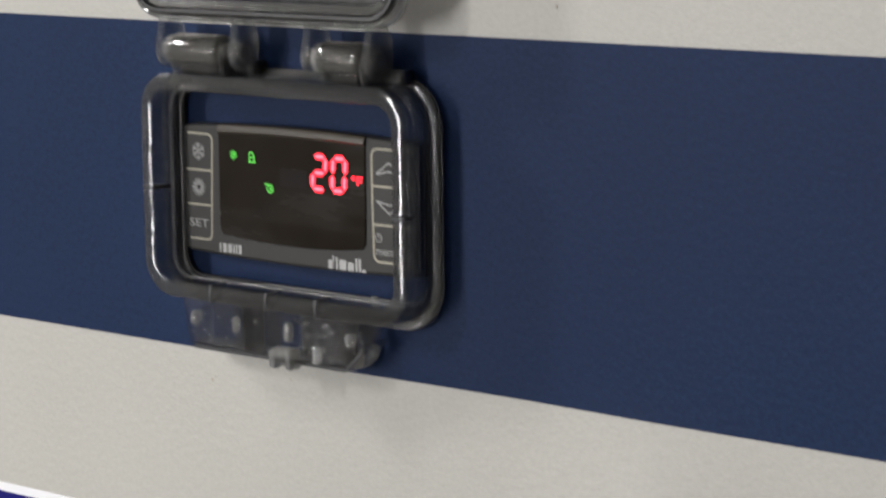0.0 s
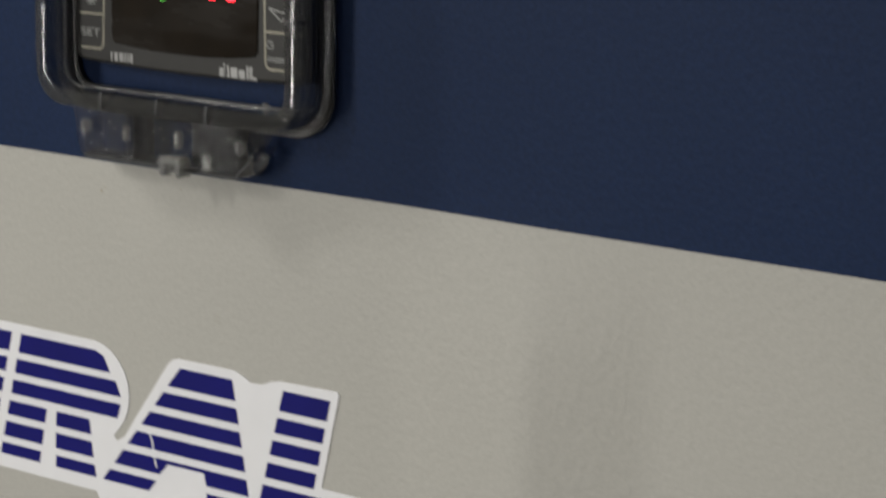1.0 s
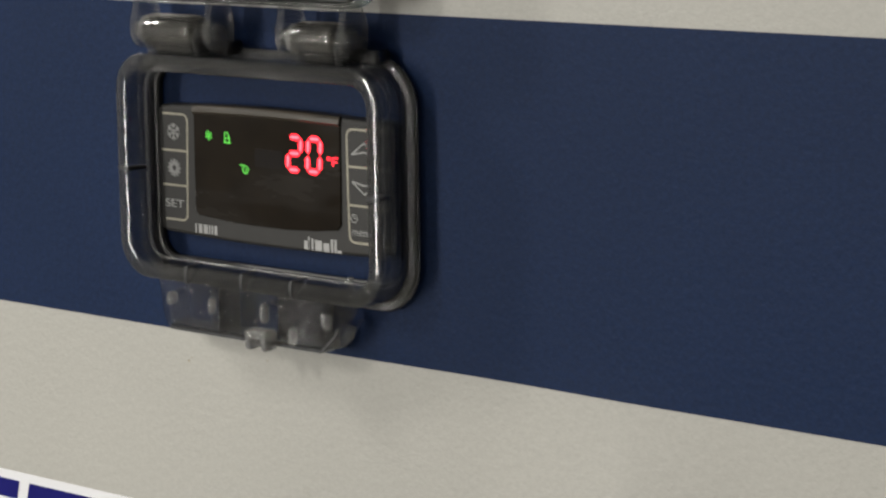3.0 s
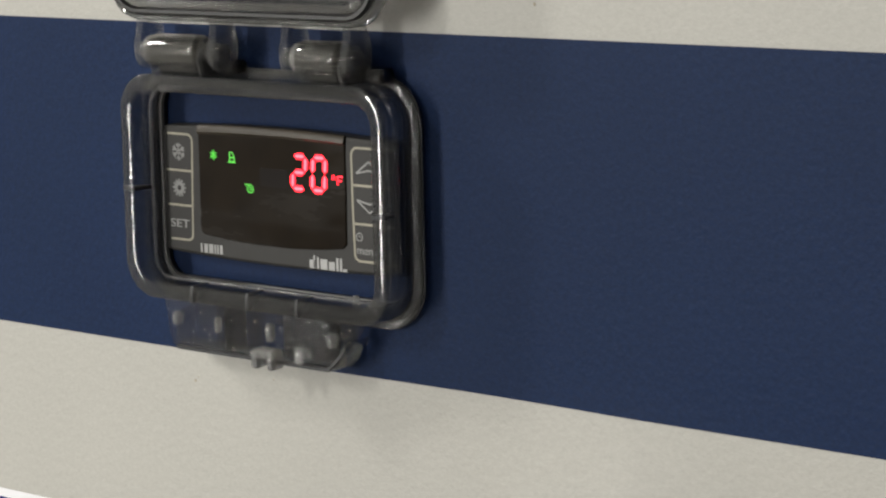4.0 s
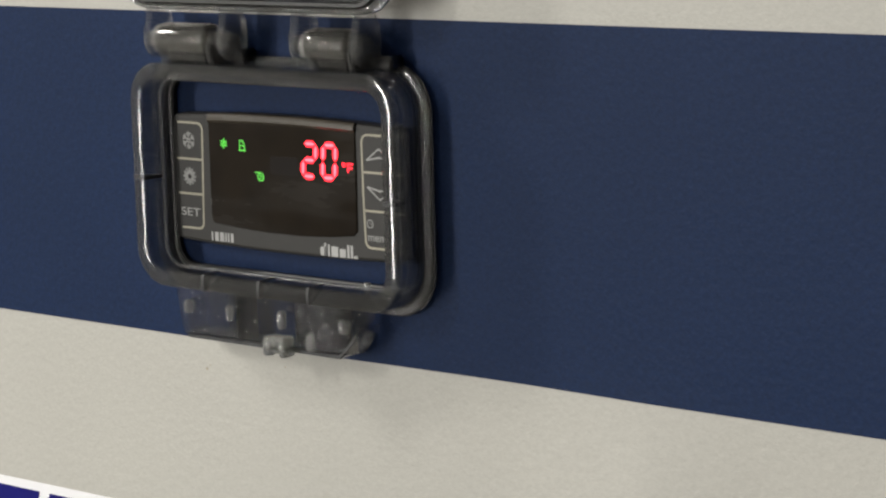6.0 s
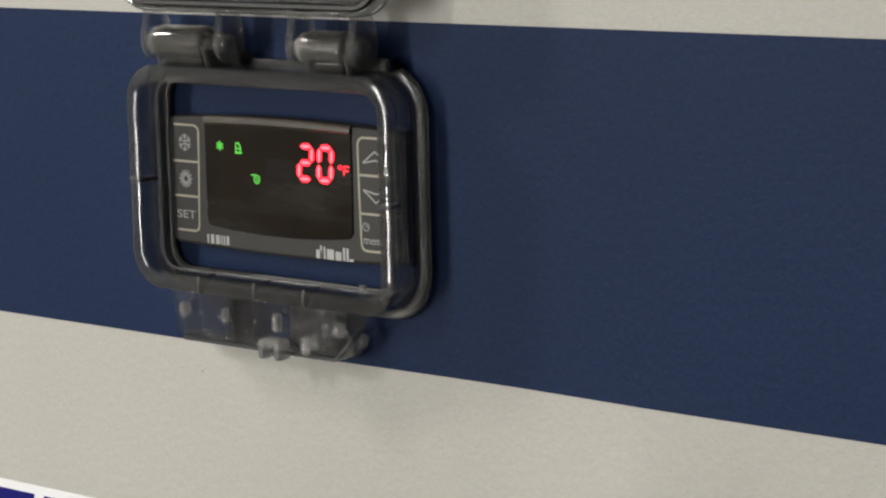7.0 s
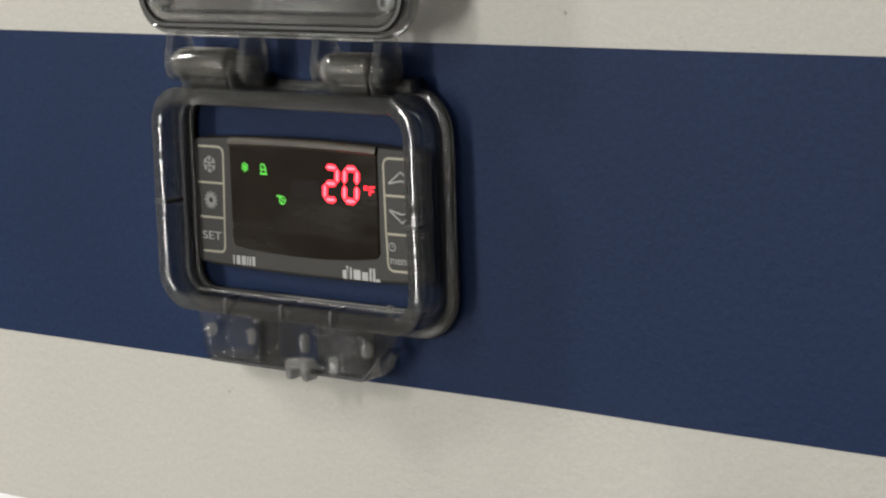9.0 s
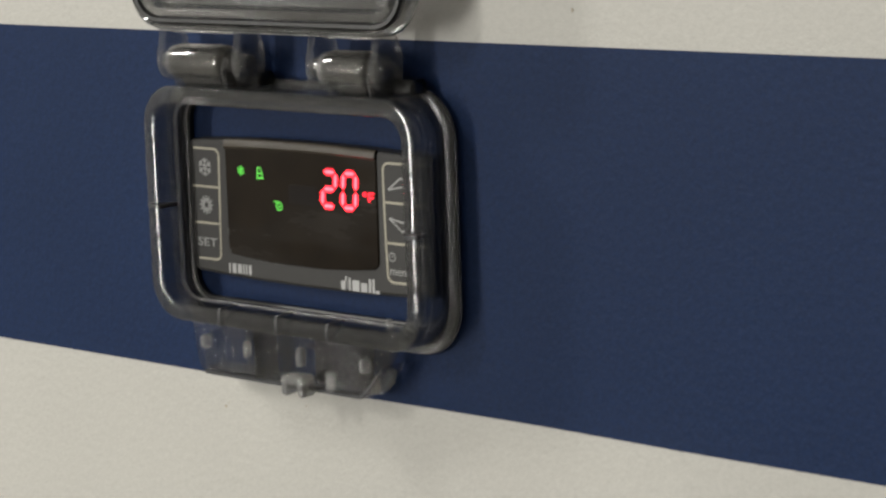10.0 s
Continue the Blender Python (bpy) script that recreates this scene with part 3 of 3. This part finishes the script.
part("pale_edge_ring", loft([(inset(FRAME_BOX, 9.6, d), y) for d, y in profile], close=True), CLEAR_GLINT, cover, "pale ring added for the bright inner edge of the frame", True)
# moulding seams across the rails
rail = [(d * 1.03 - 0.06, y - 0.08) for d, y in half_round] + [(4.34, -7.0), (3.9, -7.0)]
for x, sgn, z in ((FRAME_BOX[0], 1, 0.5), (FRAME_BOX[1], -1, -0.4)):
    part("seam", band_z([(x + sgn * d, y) for d, y in rail], z - 0.42, z + 0.42, -0.05 * sgn), SEAM, cover, "dark moulding seam")
for x in (-20.3, -1.6, 14.6):
    pts = [(y, FRAME_BOX[2] + d) for d, y in rail]
    part("seam", slab_x(x - 0.4, x + 0.4, pts, 0.05), SEAM, cover, "dark moulding seam")
part("stud", upright_rod(29.0, -7.6, -22.6, -20.6, 0.9, 12), CLEAR_GLINT, cover, "small clear stud on the rail", True)

# latch tray under the frame: clear front, floor, end wall, dividers
front = [(-34.6, -26.4), (31.8, -26.4), (30.4, -29.5), (27.4, -33.2), (21.6, -39.3), (20.2, -40.0), (-30.6, -39.8), (-31.8, -39.2), (-32.6, -36.5)]
tray = part("latch_skirt", prism(front[::-1], -7.2, -8.6, 0.45), SKIRT, cover, "clear smoked plastic latch skirt")
part("floor_lip", block(-31.2, 20.0, -7.1, -1.2, -39.7, -38.4, 0.3), SMOKE, tray, "smoked floor of the latch tray")
part("bottom_edge", block(-30.8, 20.4, -8.75, -7.3, -40.1, -39.1, 0.3), SEAM, tray, "dark thick lower edge")
part("end_wall", slab_x(-32.0, -30.9, [(-7.1, -39.6), (-7.1, -31.0), (-1.0, -29.8), (-1.0, -38.6)], 0.25), SKIRT, tray)
part("divider", block(-14.0, -12.9, -8.4, -1.2, -39.4, -27.2, 0.25), DARK_SMOKE, tray, "dark divider")
for x in (-17.2, 7.6, 16.0):
    part("rib", block(x - 0.5, x + 0.5, -7.1, -1.2, -38.3, -27.2, 0.2), SKIRT, tray)
bm = prism([(20.2, -40.0), (21.6, -39.3), (27.4, -33.2), (28.0, -31.6), (26.9, -31.9), (26.2, -33.4), (20.9, -38.6)], -2.0, -8.9, 0.25)
part("slanted_edge", stroke([(20.2, -39.8), (24.6, -35.6), (26.0, -33.6)], 0.6, -8.85, None, 0.15), SEAM, tray, "dark slanted edge")
part("slanted_wall", bm, SKIRT, tray, "slanted end wall with a polished edge")
part("gusset", prism([(16.6, -40.0), (18.6, -39.6), (21.5, -36.0), (22.8, -34.0), (24.4, -34.4), (23.6, -37.4), (21.2, -39.6), (19.4, -40.4)][::-1], -0.5, -2.6, 0.5), CLEAR_GLINT, cover, "pale moulded gusset")
# dark block added inside the tray in place of the shade there
part("shade_block", block(4.2, 19.0, -6.8, -2.0, -38.2, -27.4, 0.4), DARK_SMOKE, tray, "dark block standing in for shade in the tray")
for x, z0, z1, r in ((-28.7, -33.4, -30.1, 1.45), (-14.9, -34.2, -30.2, 0.95), (2.7, -34.4, -29.8, 1.2), (22.9, -33.6, -30.0, 1.5)):
    part("boss", upright_rod(x, -9.5, z0, z1, r), CLEAR_GLINT, tray, "clear moulded boss", True)
# bent spring clip beside the middle boss, its post and the U-shaped catch
hook = arc(5.2, -33.4, 4.3, 100, 10, 8) + [(9.7, -35.6)]
part("clip", stroke(hook, 1.1, -8.7, None, 0.8), SKIRT, tray, "bent clear clip")
part("clip_post", loft([(rrect(10.6, 12.6, -39.0, -34.6, 0.7, 3), -8.5), (rrect(10.6, 12.6, -39.0, -34.6, 0.7, 3), -9.8), (rrect(10.9, 12.3, -38.7, -34.9, 0.5, 3), -10.1)]), CLEAR_GLINT, tray, "clear moulded post", True)
catch = part("catch", loft([(rrect(-1.4, 5.4, -38.4, -36.0, 0.9, 3), -8.3), (rrect(-1.4, 5.4, -38.4, -36.0, 0.9, 3), -11.4), (rrect(-1.0, 5.0, -38.0, -36.4, 0.6, 3), -11.8)]), CLEAR_GLINT, cover, "clear U-shaped plastic catch", True)
for x0, x1 in ((-1.6, 0.6), (3.6, 5.6)):
    part("prong", loft([(rrect(x0, x1, -41.0, -36.2, 0.7, 3), -8.4), (rrect(x0, x1, -41.0, -36.2, 0.7, 3), -11.9), (rrect(x0 + 0.3, x1 - 0.3, -40.6, -36.6, 0.5, 3), -12.3)]), CLEAR_GLINT, catch, "", True)
part("web", block(0.7, 3.5, -8.5, -9.8, -40.6, -38.3, 0.3), DARK_SMOKE, catch)

# hinges: barrel, pin and cheeks on the frame, a dark stop block beside each
AXIS_Y, AXIS_Z = -8.2, 35.0
HINGES = ((-34.4, -17.0, -37.4, -12.4), (15.0, 28.6, 11.2, 30.4))     # barrel ends, inner faces of the two lid arms
for x0, x1, a0, a1 in HINGES:
    barrel = part("hinge_barrel", rod(x0, x1, AXIS_Y, AXIS_Z, 4.3, 28), BARREL, cover, "smoked round hinge barrel", True)
    part("end_ring", rod(x0 - 0.9, x0 + 0.1, AXIS_Y, AXIS_Z, 3.7, 24), CLEAR_GLINT, barrel, "clear rounded barrel end", True)
    part("hinge_pin", rod(a0 - 1.2, a1 + 2.2, AXIS_Y, AXIS_Z, 2.4, 18), BARREL, cover, "", True)
    foot = [(-1.0, 28.6), (-1.0, 33.5), (-4.5, 36.5), (-9.0, 34.0), (-10.8, 32.0), (-10.4, 29.2)]
    part("hinge_foot", slab_x(x0 + 3.2, x1 - 0.6, foot, 0.6), DARK_SMOKE, cover, "dark smoked foot under the barrel")
    for x in (x0 + 1.4, x1 + 0.2):
        part("cheek", slab_x(x, x + 1.6, [(-1.2, 29.0), (-1.2, 34.0), (-6.0, 38.2), (-11.0, 36.5), (-12.4, 33.6), (-11.2, 29.0)], 0.4), ARM, cover, "smoked hinge cheek")
    part("hinge_stop", block(a1 - 7.0 if a1 < 0 else a1 - 1.2, a1 + 2.6 if a1 < 0 else a1 + 6.8, -0.8, -6.0, 29.6, 33.0, 0.6), DARK_SMOKE, cover, "dark stop block")

# the lid, swung up off the sheet, inside facing out
LID_BOX = (-44.3, 44.0, 42.9, 99.2)
profile = [(2.2, -9.2), (0.8, -9.5), (0, -10.6), (0, -13.2), (0.35, -14.1), (0.9, -14.5), (1.35, -14.3), (1.5, -13.1), (3.1, -13.1), (3.3, -14.3), (3.8, -14.7), (4.8, -14.7), (5.4, -14.2), (6.0, -11.2)]
lid = part("lid", loft([(inset(LID_BOX, 10.2, d), y) for d, y in profile]), LID, cover, "open smoked plastic lid", True)
profile = [(1.6, -13.0), (1.55, -14.2), (1.9, -14.8), (2.7, -14.8), (3.05, -14.2), (3.0, -13.0)]
part("gasket", loft([(inset(LID_BOX, 10.2, d), y) for d, y in profile], close=True), RUBBER, lid, "black rubber gasket", True)
for x in (-36.4, 36.2):
    part("lid_boss", loft([([(x + r * math.cos(k * math.pi / 9), 51.6 + r * math.sin(k * math.pi / 9)) for k in range(18)], y) for r, y in ((2.4, -11.0), (2.4, -13.6), (1.9, -14.1), (1.2, -14.1), (1.0, -12.0))]), CLEAR_GLINT, lid, "clear round boss in the corner", True)
for x0, x1, a0, a1 in HINGES:
    ear = [(-8.0, 44.4), (-11.6, 44.4), (-11.0, 42.4), (-12.0, 39.4)]
    ear += [(AXIS_Y + 4.6 * math.cos(radians(a)), AXIS_Z + 4.6 * math.sin(radians(a))) for a in range(150, 391, 20)]
    ear += [(-4.0, 40.0), (-5.2, 42.6)]
    for a, b in ((a0, a0 + 2.3), (a1, a1 + 2.3)):
        part("hinge_arm", slab_x(a, b, ear), ARM, lid, "clear smoked hinge arm")
    part("hinge_web", block(a0 + 2.2, a1 + 0.1, -8.8, -10.6, 42.0, 43.6, 0.4), ARM, lid)


# ---------------------------------------------------------------- black door hinge on the panel's edge
hinge = thing("door_hinge", "black metal leaf hinge with pale cross-head screws on the cabinet edge", "hinge")
part("leaf", loft([(rrect(176.5, 197.5, 26.5, 76, 1.2, 4), -0.05), (rrect(176.5, 197.5, 26.5, 76, 1.2, 4), -1.9), (rrect(176.9, 197.1, 26.9, 75.6, 1.0, 4), -2.3)]), RUBBER, hinge, "black coated leaf")
part("knuckle", block(196.8, 201.2, -0.4, -4.6, 26.5, 76, 1.4), RUBBER, hinge, "black hinge barrel")
for z in (33.0, 69.5):
    disc = [(182.8 + 4.3 * math.cos(2 * math.pi * k / 28), z + 4.3 * math.sin(2 * math.pi * k / 28)) for k in range(28)]
    dome = [([(182.8 + (x - 182.8) * s, z + (w - z) * s) for x, w in disc], y) for s, y in ((1, -2.2), (1, -2.9), (0.86, -3.5), (0.6, -3.8))]
    screw = part("screw", loft(dome), SCREW, hinge, "pale zinc cross-head screw", True)
    for a, c in (((-2.2, -0.5), (2.2, 0.5)), ((-0.5, -2.2), (0.5, 2.2))):
        part("slot", block(182.8 + a[0], 182.8 + c[0], -3.6, -3.86 - (0.01 if a[0] < -1 else 0), z + a[1], z + c[1], 0.1), SEAM, screw, "dark cross recess")
